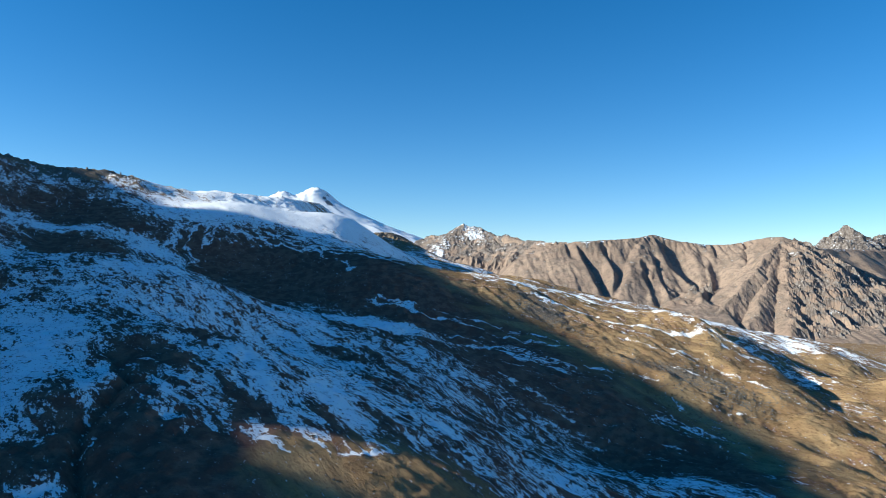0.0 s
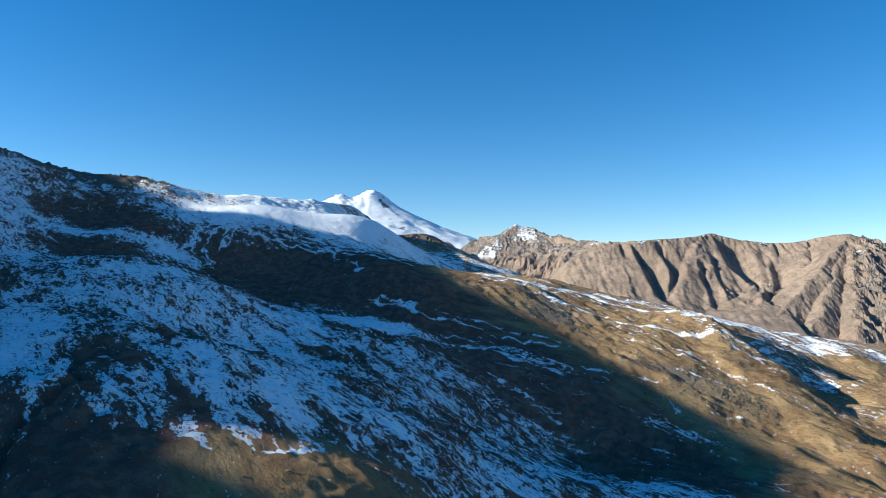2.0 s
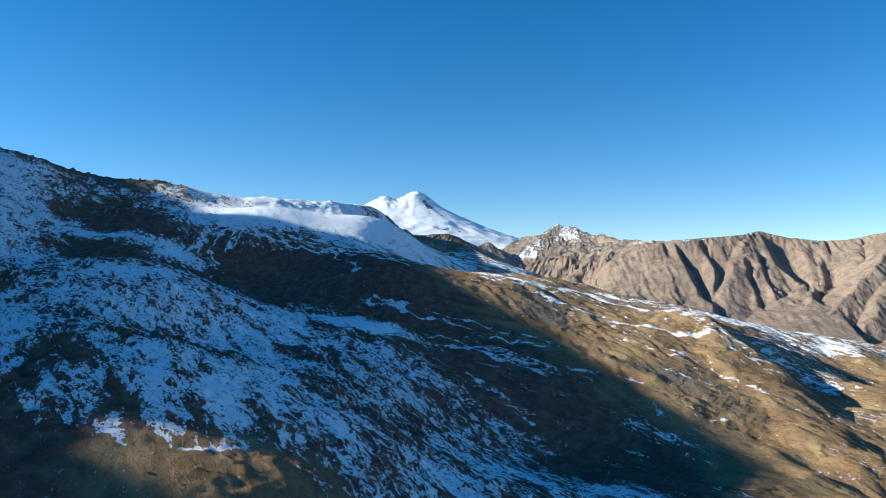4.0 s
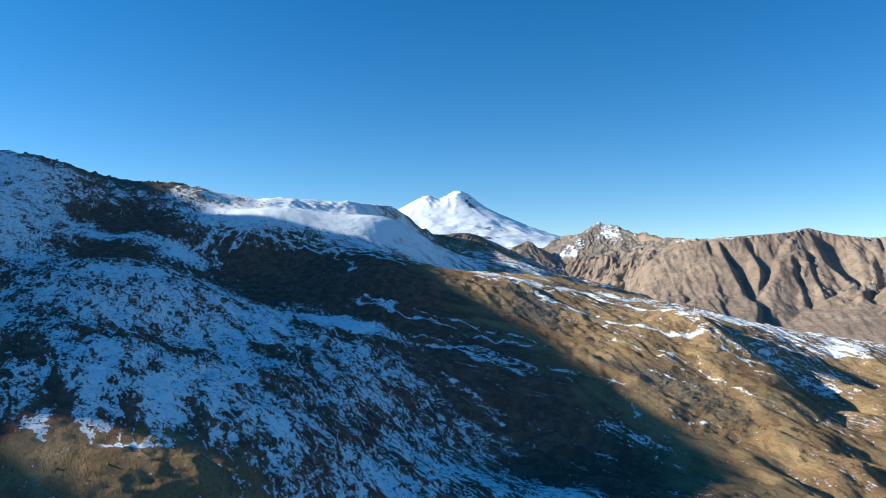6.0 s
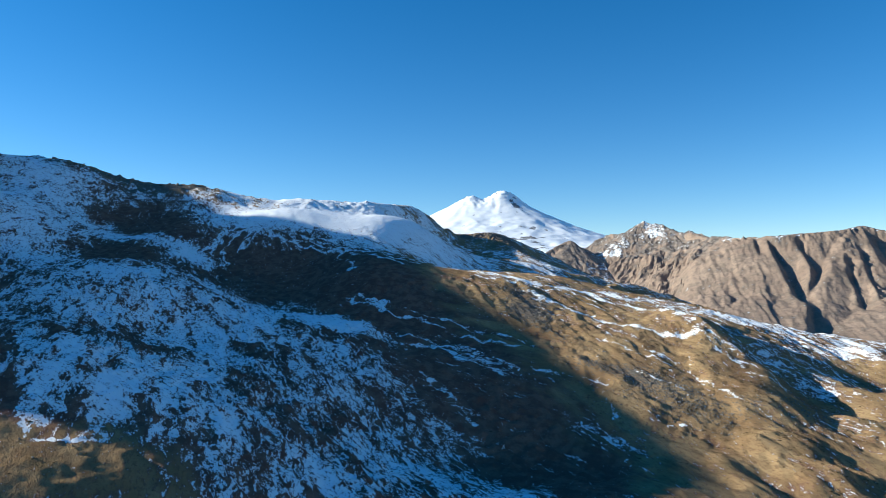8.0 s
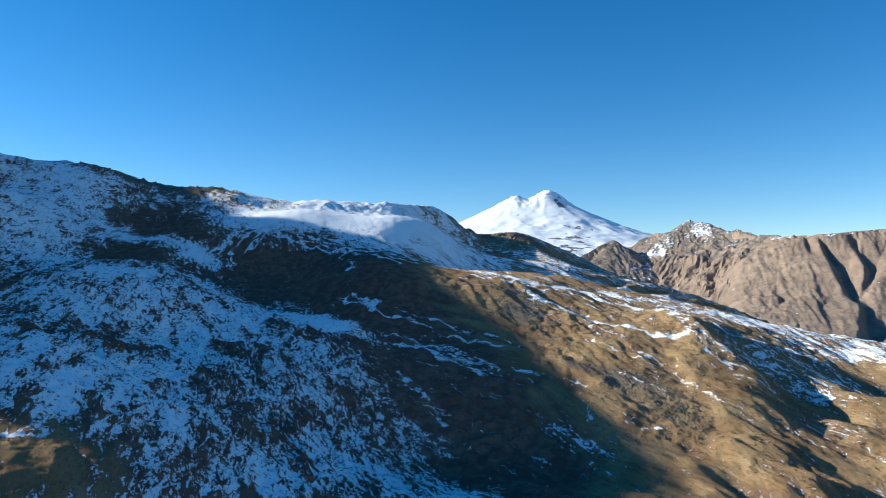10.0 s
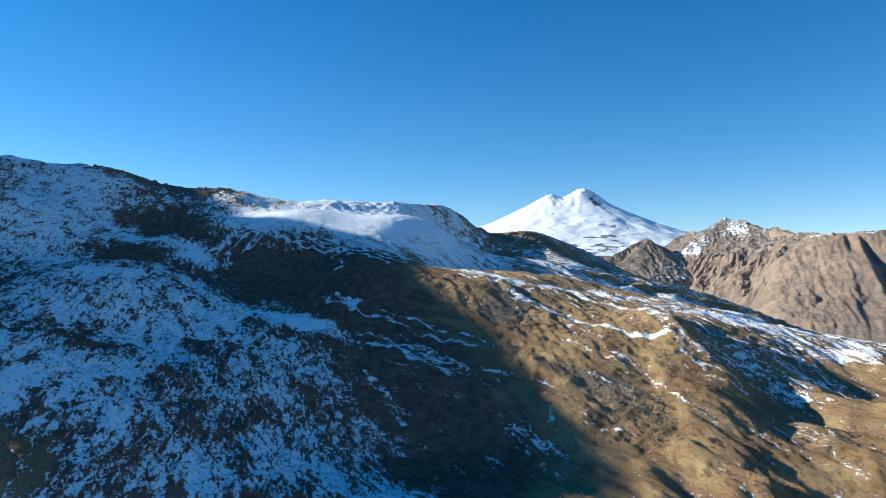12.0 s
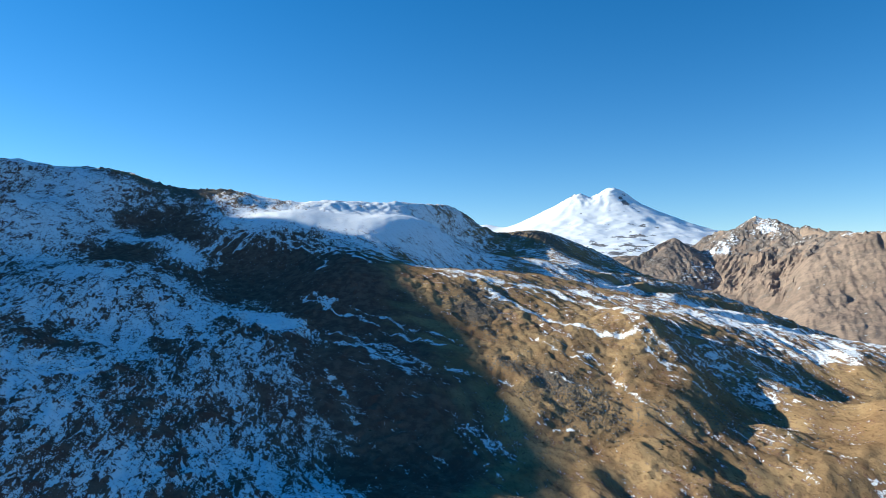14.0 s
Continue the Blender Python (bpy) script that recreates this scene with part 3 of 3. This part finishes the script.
def ridge_height(x, y):
    wx = x + 5 * fbm(x / 60, y / 90, 61, 4)
    wy = y + 5 * fbm(x / 60, y / 90, 62, 4)
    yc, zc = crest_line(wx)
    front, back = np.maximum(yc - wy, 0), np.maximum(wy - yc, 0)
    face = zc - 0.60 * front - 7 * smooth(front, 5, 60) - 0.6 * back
    lines = []
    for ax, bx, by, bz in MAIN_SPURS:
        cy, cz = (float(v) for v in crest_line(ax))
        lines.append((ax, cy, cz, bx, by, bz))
    z = np.maximum(face, spurs(wx, wy, lines, 0.30, 0.46, 4.0))
    z = np.minimum(z, zc - 0.3 * front + 2) - gully_depth(x + 0.5 * (wx - x), wy)
    # ribs of bare rock under the crest and broken crags lower down
    rib_zone = np.exp(-front / 60) * smooth(front, 0, 12)
    z = z + rib_zone * 4.0 * (ridged(wx / 14, front / 110, 76, 4, 0.6) - 0.5)
    z = z + crag_zone(x, y) * crags(wx - 0.4 * front, front, 34, 17.0, 77)
    z = z + (1.3 + 0.9 * (1 - smooth(x, 290, 350))) * ridged(wx / 26, front / 150, 78, 5, 0.6) * smooth(front, 0, 30) + 0.7 * fbm(x / 16, y / 16, 73, 4)
    # under the rocky summit lies a low apron
    w = smooth(x, 70, 190)
    apron = 50 - 0.22 * (2150 - y) + 5 * fbm(x / 60, y / 60, 75, 4)
    z = z - 38 * (1 - smooth(x + 0.3 * front, 190, 310)) * smooth(front, 10, 60)
    return z * w + (1 - w) * np.minimum(np.maximum(z - 60, apron), apron) - 110 * smooth(-y, -1350, -1200)


def crag_zone(x, y):
    """Where the brown slope breaks up into crags."""
    broken = smooth(fbm(x / 60, y / 60, 74, 3), -0.25, 0.25)
    return broken * np.clip(mound(x, y, 585, 1670, 1.2, 45, 45, 0) + mound(x, y, 680, 1690, 1.1, 50, 50, 40) + mound(x, y, 520, 1830, 0.5, 22, 60, 0), 0, 1)


def ridge_values(x, y, z):
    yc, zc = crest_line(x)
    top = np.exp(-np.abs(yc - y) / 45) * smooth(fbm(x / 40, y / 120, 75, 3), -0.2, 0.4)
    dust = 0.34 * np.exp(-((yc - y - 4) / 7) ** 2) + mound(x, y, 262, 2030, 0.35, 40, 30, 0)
    return {"snow": dust, "rock": 0.1 + 0.5 * top + 0.6 * crag_zone(x, y)}


QSPURS = [(858, 1802, 174, 816, 1852, 170), (816, 1852, 170, 773, 1892, 156), (858, 1802, 174, 721, 1650, 80), (721, 1650, 80, 574, 1520, -24),
          (850, 1795, 168, 655, 1500, -17), (858, 1795, 170, 708, 1450, -35), (866, 1795, 168, 793, 1500, -21), (880, 1798, 162, 850, 1520, -20),
          (913, 1810, 147, 898, 1530, -15), (858, 1802, 174, 960, 1880, 150), (960, 1880, 150, 1010, 1640, 0)]


def spur_height(x, y):
    far = np.hypot((x - 858) * 0.85, y - 1802)
    wx, wy = x + 6 * fbm(x / 50, y / 50, 63, 4), y + 6 * fbm(x / 50, y / 50, 64, 4)
    z = spurs(wx, wy, QSPURS, 0.62, 0.9, 5.0)
    z = z + spur_crags(x, y) * crags(wx - 0.35 * (1802 - wy), 1802 - wy, 38, 12.0, 83) * smooth(far, 6, 60)
    z = z + 1.2 * ridged(wx / 30, (1802 - wy) / 80, 84, 4, 0.6) * smooth(far, 4, 40)
    z = np.maximum(z, -48 - 0.14 * (1500 - y) - 40 * smooth(-x, -680, -560) + 4 * fbm(x / 40, y / 40, 66, 4))
    return z - 300 * smooth(-x, -540, -500) - 60 * smooth(y, 1830, 1900)


def spur_crags(x, y):
    """Broken rock covers the shaded side of the spur."""
    return 0.12 + 0.88 * smooth(x + 0.45 * (1802 - y) + 25 * fbm(x / 40, y / 40, 65, 3), 838, 900)


FOOTHILL_SPURS = [(-171, 2273, 180, -291, 2150, 103), (-171, 2273, 180, -64, 2180, 88), (-171, 2273, 180, -135, 2100, 50), (-171, 2273, 180, -220, 2090, 55),
                  (-171, 2273, 180, -260, 2380, 120), (-171, 2273, 180, -100, 2400, 120), (-64, 2180, 88, -50, 2080, 40)]


def foothill_height(x, y):
    far = np.hypot(x + 171, y - 2273)
    wx, wy = x + 5 * fbm(x / 40, y / 40, 66, 4), y + 5 * fbm(x / 40, y / 40, 67, 4)
    z = spurs(wx, wy, FOOTHILL_SPURS, 0.6, 0.85, 3.0) + 2.6 * (ridged((wx + 0.5 * wy) / 24, wy / 80, 79, 4, 0.55) - 0.5) * smooth(far, 4, 40)
    return z - 300 * smooth(far, 220, 330)


PEAK_SPURS = [(53, 2390, 243, 1, 2420, 212), (1, 2420, 210, -73, 2520, 207), (53, 2390, 243, 112, 2346, 226), (112, 2346, 226, 162, 2247, 194),
              (162, 2247, 194, 198, 2230, 197), (198, 2230, 197, 238, 2119, 173), (238, 2119, 173, 305, 2000, 164), (53, 2390, 243, 6, 2290, 128),
              (60, 2380, 236, 84, 2232, 134), (84, 2232, 134, -9, 2100, 36), (84, 2232, 134, 179, 2180, 118), (179, 2180, 118, 216, 2050, 28),
              (179, 2180, 118, 255, 2125, 76)]
LOW_SPURS = [(112, 2346, 226, 141, 2205, 148), (198, 2230, 197, 176, 2185, 120), (84, 2232, 134, 95, 2080, 30), (250, 2095, 168, 296, 2040, 67),
             (130, 2205, 124, 150, 2060, 20), (-73, 2520, 207, -40, 2400, 120), (20, 2410, 220, -20, 2320, 130)]


def rocky_peak_height(x, y):
    wx, wy = x + 5 * fbm(x / 45, y / 45, 68, 4), y + 5 * fbm(x / 45, y / 45, 70, 4)
    z = spurs(wx, wy, PEAK_SPURS + LOW_SPURS, 0.66, 0.95, 1.5)
    high = smooth(z, 105, 150)
    z = z + high * (4.2 * (ridged((wx + 0.3 * wy) / 30, wy / 75, 85, 4, 0.55) - 0.6) + 1.2 * fbm(x / 12, y / 12, 86, 3))
    z = z + (1 - high) * smooth(z, -20, 30) * (14 * (ridged((wx - 0.35 * wy) / 75, (wy + 0.4 * wx) / 190, 88, 5, 0.52) - 0.7))
    # the brown lower slopes run out gently
    z = np.maximum(z, 44 - 0.22 * (2150 - y) + 6 * fbm(x / 50, y / 50, 87, 4))
    return z - 0.8 * np.maximum(x + 0.55 * (2000 - y) - 265, 0) - 300 * smooth(y, 2560, 2640)


def rocky_values(x, y, z):
    snow = 0.10 + mound(x, y, 80, 2335, 0.34, 12, 80, 20) + mound(x, y, 125, 2310, 0.2, 60, 40, -40) + mound(x, y, -40, 2270, 0.6, 45, 40, 0) + mound(x, y, 205, 2190, 0.4, 28, 30, 0)
    snow = snow - 0.16 * (ridged((x + 0.3 * y) / 19, y / 60, 85, 4, 0.6) - 0.3) + 0.22 * smooth(z, 150, 215) - 0.3 * smooth(-z, -125, -95)
    return {"snow": snow, "rock": 0.3 + 0.32 * smooth(z, 95, 150)}


RANGE = range_material()
far_range = new("mountain_range")
far_range.location = (500, 1950, 100)
tagged(far_range, "bare brown mountain range with steep gullies across the valley", "mountain range")


def under(ob, parent, label=""):
    """Makes ob a part of parent without moving it."""
    ob.parent = parent
    ob.matrix_parent_inverse = Matrix.Translation(parent.location).inverted()
    return tagged(ob, label)


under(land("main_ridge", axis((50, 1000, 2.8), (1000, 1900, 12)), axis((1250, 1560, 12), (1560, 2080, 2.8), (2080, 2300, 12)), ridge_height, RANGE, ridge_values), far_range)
under(land("spur", axis((500, 1100, 3), (1100, 1600, 10)), axis((1200, 1400, 10), (1400, 1960, 3)), spur_height, RANGE, lambda x, y, z: {"snow": 0 * x, "rock": 0.1 + 0.45 * spur_crags(x, y)}, False), far_range, "grey broken crags on a brown spur")
under(land("rocky_peak", axis((-600, -240, 10), (-240, 400, 3.5)), axis((1500, 1950, 10), (1950, 2640, 3.5)), rocky_peak_height, RANGE, rocky_values, False), far_range, "jagged rocky summit streaked with snow")
under(land("foothill", axis((-500, 160, 4)), axis((1950, 2600, 4)), foothill_height, RANGE, lambda x, y, z: {"snow": 0.02 + 0.28 * smooth(x, -150, -80), "rock": 0.55 + 0 * x}, False), far_range, "dark pointed foothill")


def grey_peaks_height(x, y):
    z = 288 - 0.75 * np.hypot(x - 1730, (y - 3060) * 0.8)
    z = np.maximum(z, 266 - 0.6 * np.hypot(x - 1880, (y - 3060) * 0.8)) + 26 * (ridged(x / 110, y / 150, 91, 5, 0.55) - 0.7)
    return z


grey_peaks = land("mountain", axis((1250, 2300, 8)), axis((2700, 3300, 8)), grey_peaks_height, RANGE, lambda x, y, z: {"snow": 0.2 + 0 * x, "rock": 0.9 + 0 * x}, False)
tagged(grey_peaks, "grey jagged rocky peaks dusted with snow behind the brown range", "mountain")


def cone(x, y, cx, cy, top, spread):
    d = np.hypot(x - cx, y - cy)
    d = np.sqrt(d * d + 30 * 30) - 30
    z = -80 + (top + 80) * np.exp(-d / spread)
    a = np.arctan2(y - cy, x - cx)
    z = z + 6 * fbm(a * 3, d / 700, 95, 3) * smooth(d, 40, 300)
    return z + 3.5 * fbm(x / 160, y / 160, 97, 4)


def ice_values(x, y, z):
    right = x - 0.5 * (y - 4684)
    rocks = smooth(right, -880, -760) * smooth(fbm(x / 90, y / 90, 98, 3), 0.0, 0.5)
    crater = mound(x, y, -1098, 4562, 0.8, 26, 10, 30) + mound(x, y, -914, 4600, 0.75, 16, 45, 0) + mound(x, y, -740, 4500, 0.6, 130, 24, -52)
    crater = crater + mound(x, y, -573, 4151, 0.9, 60, 22, 20) + mound(x, y, -590, 3900, 0.8, 80, 40, 20)
    return {"snow": 1.2 - 0.42 * rocks - crater - 0.5 * smooth(-z, -285, -215), "rock": 0.9 + 0 * x}


def ice_material():
    mat, tree, bsdf = nodes_of("glacier")
    k = Tree(tree)
    plain = k.coords()
    mid = k.noise(plain, 0.018, 6, 0.62)
    fine = k.noise(plain, 0.09, 5, 0.7)
    s = k.maths("MULTIPLY_ADD", k.maths("SUBTRACT", mid, 0.5), 2.0, k.attr("snow"))
    s = k.maths("MULTIPLY_ADD", k.maths("SUBTRACT", fine, 0.5), 1.0, s)
    white = k.mix(k.ramp(mid, 0.35, 0.65), (0.86, 0.88, 0.92), (0.93, 0.94, 0.95))
    stone = k.mix(k.ramp(fine, 0.4, 0.6), (0.12, 0.11, 0.11), (0.26, 0.24, 0.23))
    k.link(k.mix(k.ramp(s, 0.42, 0.52), stone, white), bsdf.inputs["Base Color"])
    bsdf.inputs["Roughness"].default_value = 0.7
    k.bump(k.maths("MULTIPLY_ADD", fine, 0.3, mid), bsdf, 2.0, 0.4)
    return mat


ICE = ice_material()
def volcano_height(x, y):
    """Two summits, a saddle and a long shoulder, run smoothly into one another."""
    tops = [cone(x, y, -896, 4684, 640, 1180), cone(x, y, -1092, 4591, 606, 1180), cone(x, y, -1650, 4380, 425, 1500)]
    soft = 14.0
    z = soft * np.log(sum(np.exp((t - 300) / soft) for t in tops)) + 300
    # the east summit breaks off steeply on its right, and the ice below is uneven
    z = z + mound(x, y, -838, 4650, 22, 45, 150, -30) + mound(x, y, -1060, 4575, 12, 34, 60, 0) + 9 * np.exp(-((x + 960) / 260) ** 2) * smooth(z, 480, 600) * (ridged(x / 46, y / 90, 93, 3, 0.55) - 0.5)
    low = smooth(x - 0.5 * (y - 4684), -1000, -700) * smooth(-z, -520, -380)
    return z + low * 6 * (ridged(x / 190, y / 190, 99, 3, 0.45) - 0.5)


volcano = land("snow_mountain", axis((-2400, 260, 11)), axis((3300, 4990, 11)), volcano_height, ICE, ice_values)
tagged(volcano, "snow-covered twin-peaked volcano standing behind the ridge", "mountain")


# ---- stones on the hillside ----
def stone_material():
    mat, tree, bsdf = nodes_of("stone")
    k = Tree(tree)
    info = tree.nodes.new("ShaderNodeObjectInfo")
    plain = k.coords()
    n = k.noise(plain, 2.5, 6, 0.7)
    col = k.mix(k.ramp(n, 0.35, 0.65), (0.08, 0.068, 0.058), (0.25, 0.22, 0.19))
    col = k.mix(k.maths("MULTIPLY", info.outputs["Random"], 0.5), col, (0.20, 0.16, 0.12))
    k.link(col, bsdf.inputs["Base Color"])
    bsdf.inputs["Roughness"].default_value = 0.9
    k.bump(n, bsdf, 0.15)
    return mat


STONE = stone_material()
rnd = random.Random(11)


def stone_bm(seed, flat):
    """A broken block: a rough ball with planes struck off."""
    r = random.Random(seed)
    bm = bmesh.new()
    bmesh.ops.create_icosphere(bm, subdivisions=2, radius=0.5)
    for _ in range(9):
        n = Vector((r.gauss(0, 1), r.gauss(0, 1), r.gauss(0, 0.8))).normalized()
        limit = r.uniform(0.24, 0.4)
        for v in bm.verts:
            over = v.co.dot(n) - limit
            if over > 0:
                v.co -= n * over
    for v in bm.verts:
        v.co += Vector((r.uniform(-1, 1), r.uniform(-1, 1), r.uniform(-1, 1))) * 0.015
        v.co.z *= flat
    return bm


def mesh_of(name, bm, material):
    me = bpy.data.meshes.new(name)
    bm.to_mesh(me)
    bm.free()
    me.materials.append(material)
    return me


BLOCKS = [mesh_of("boulder", stone_bm(i, rnd.uniform(0.6, 0.95)), STONE) for i in range(8)]


def height_at(x, y):
    return float(hill_height(np.array([x]), np.array([y]))[0])


def boulder(x, y, size, group, label):
    ob = new("boulder", rnd.choice(BLOCKS))
    ob.matrix_world = pose(x, y, height_at(x, y) + 0.04 * size, rnd.uniform(-15, 15), rnd.uniform(-15, 15), rnd.uniform(0, 360)) @ Matrix.Diagonal((size * rnd.uniform(0.8, 1.4), size, size * rnd.uniform(0.7, 1.1), 1))
    return tagged(ob, label, "boulder", group)


def boulder_field(count, cx, cy, length, width, turn, small, big, group, label):
    c, s = math.cos(radians(turn)), math.sin(radians(turn))
    for _ in range(count):
        u, v = rnd.gauss(0, 0.5) * length, rnd.gauss(0, 0.5) * width
        boulder(cx + u * c - v * s, cy + u * s + v * c, small + (big - small) * rnd.random() ** 3, group, label)


boulder_field(60, 35, 264, 24, 11, -55, 0.3, 1.1, "boulders on the upper rib", "grey-brown weathered boulder half sunk in dry grass")
boulder_field(60, 84, 219, 17, 8, -25, 0.3, 1.1, "boulders on the lower rib", "grey-brown angular boulder on the grassy rib")
boulder_field(30, 100, 250, 35, 22, -40, 0.25, 0.9, "boulders on the sunny slope", "dark boulder lying on golden grass")
boulder_field(25, 130, 215, 25, 18, -40, 0.25, 0.9, "boulders on the sunny slope", "dark boulder lying on golden grass")
boulder_field(50, -205, 362, 55, 9, 5, 1.2, 4.5, "rocks on the ridge", "dark crag rock on the snowy ridge")
boulder_field(14, -12, 98, 14, 8, 20, 0.25, 0.7, "boulders on the near knoll", "small boulder on the near grassy knoll")


def scree(name, count, areas, label, category="stones", material=None, small=0.09, big=0.39, flat=1.0, seed=5, keep=None):
    """Small lumps past counting, one joined sheet of them."""
    g = np.random.default_rng(seed)
    which = g.integers(0, len(areas), count)
    a = np.array(areas)[which]
    t = np.radians(a[:, 4])
    u, v = g.normal(0, 0.6, count) * a[:, 2], g.normal(0, 0.6, count) * a[:, 3]
    x, y = a[:, 0] + u * np.cos(t) - v * np.sin(t), a[:, 1] + u * np.sin(t) + v * np.cos(t)
    if keep is not None:
        stay = keep(x, y, g)
        x, y = x[stay], y[stay]
        count = len(x)
    z = hill_height(x, y)
    size = small + (big - small) * g.random(count) ** 3
    shape = np.array([(1, 0, 0), (0, 1, 0), (-1, 0, 0), (0, -1, 0), (0.2, 0.1, 0.8), (0, 0, -0.7)])
    jitter = 1 + 0.5 * g.normal(0, 0.5, (count, 6, 3))
    co = shape[None] * jitter * size[:, None, None] * np.array((1, 1, flat))
    yaw = g.uniform(0, 6.28, count)
    cx, sx = np.cos(yaw)[:, None], np.sin(yaw)[:, None]
    co = np.stack([co[..., 0] * cx - co[..., 1] * sx, co[..., 0] * sx + co[..., 1] * cx, co[..., 2]], -1) + np.stack([x, y, z], -1)[:, None]
    tri = np.array([(0, 1, 4), (1, 2, 4), (2, 3, 4), (3, 0, 4), (1, 0, 5), (2, 1, 5), (3, 2, 5), (0, 3, 5)])
    faces = (np.arange(count)[:, None, None] * 6 + tri).reshape(-1, 3)
    me = bpy.data.meshes.new(name)
    me.from_pydata(co.reshape(-1, 3).tolist(), [], faces.tolist())
    me.materials.append(material or STONE)
    return tagged(new(name, me), label, category, kind="stuff")


def tussock_material():
    mat, tree, bsdf = nodes_of("tussock")
    k = Tree(tree)
    geo = tree.nodes.new("ShaderNodeNewGeometry")
    n = k.noise(k.coords(), 6.0, 3, 0.6)
    col = k.mix(geo.outputs["Random Per Island"], (0.06, 0.040, 0.022), (0.17, 0.115, 0.055))
    k.link(k.mix(k.ramp(n, 0.4, 0.6, 0, 0.5), col, (0.05, 0.036, 0.02)), bsdf.inputs["Base Color"])
    bsdf.inputs["Roughness"].default_value = 1.0
    bsdf.inputs["Specular IOR Level"].default_value = 0.05
    return mat


def in_clumps(x, y, g):
    return fbm(x / 9, y / 9, 111, 3) + 0.5 * fbm(x / 40, y / 40, 113, 2) > 0.25 * g.random(len(x))


scree("loose_stones", 5200, [(82, 212, 12, 6, -22), (44, 250, 12, 6, -39), (118, 222, 14, 8, -40), (35, 264, 22, 11, -55), (35, 262, 18, 8, -55), (84, 219, 17, 8, -25), (84, 219, 14, 6, -25), (100, 245, 40, 22, -40)], "loose grey stones scattered over the dry grass")
TUSSOCK = tussock_material()
scree("heather_clumps", 10000, [(125, 205, 36, 24, -45), (75, 235, 60, 38, -45), (120, 215, 50, 30, -45), (100, 260, 60, 30, -30)], "low dark clumps of heather and tussock on the sunny slope", "heather", TUSSOCK, 0.12, 0.5, 0.4, 21, in_clumps)
scree("grass_tufts", 7000, [(-10, 150, 60, 34, -45), (-50, 185, 50, 30, -20), (20, 140, 50, 25, -45)], "dark grass tufts and stones that stick out of the thin snow", "grass", TUSSOCK, 0.1, 0.4, 0.45, 23, in_clumps)
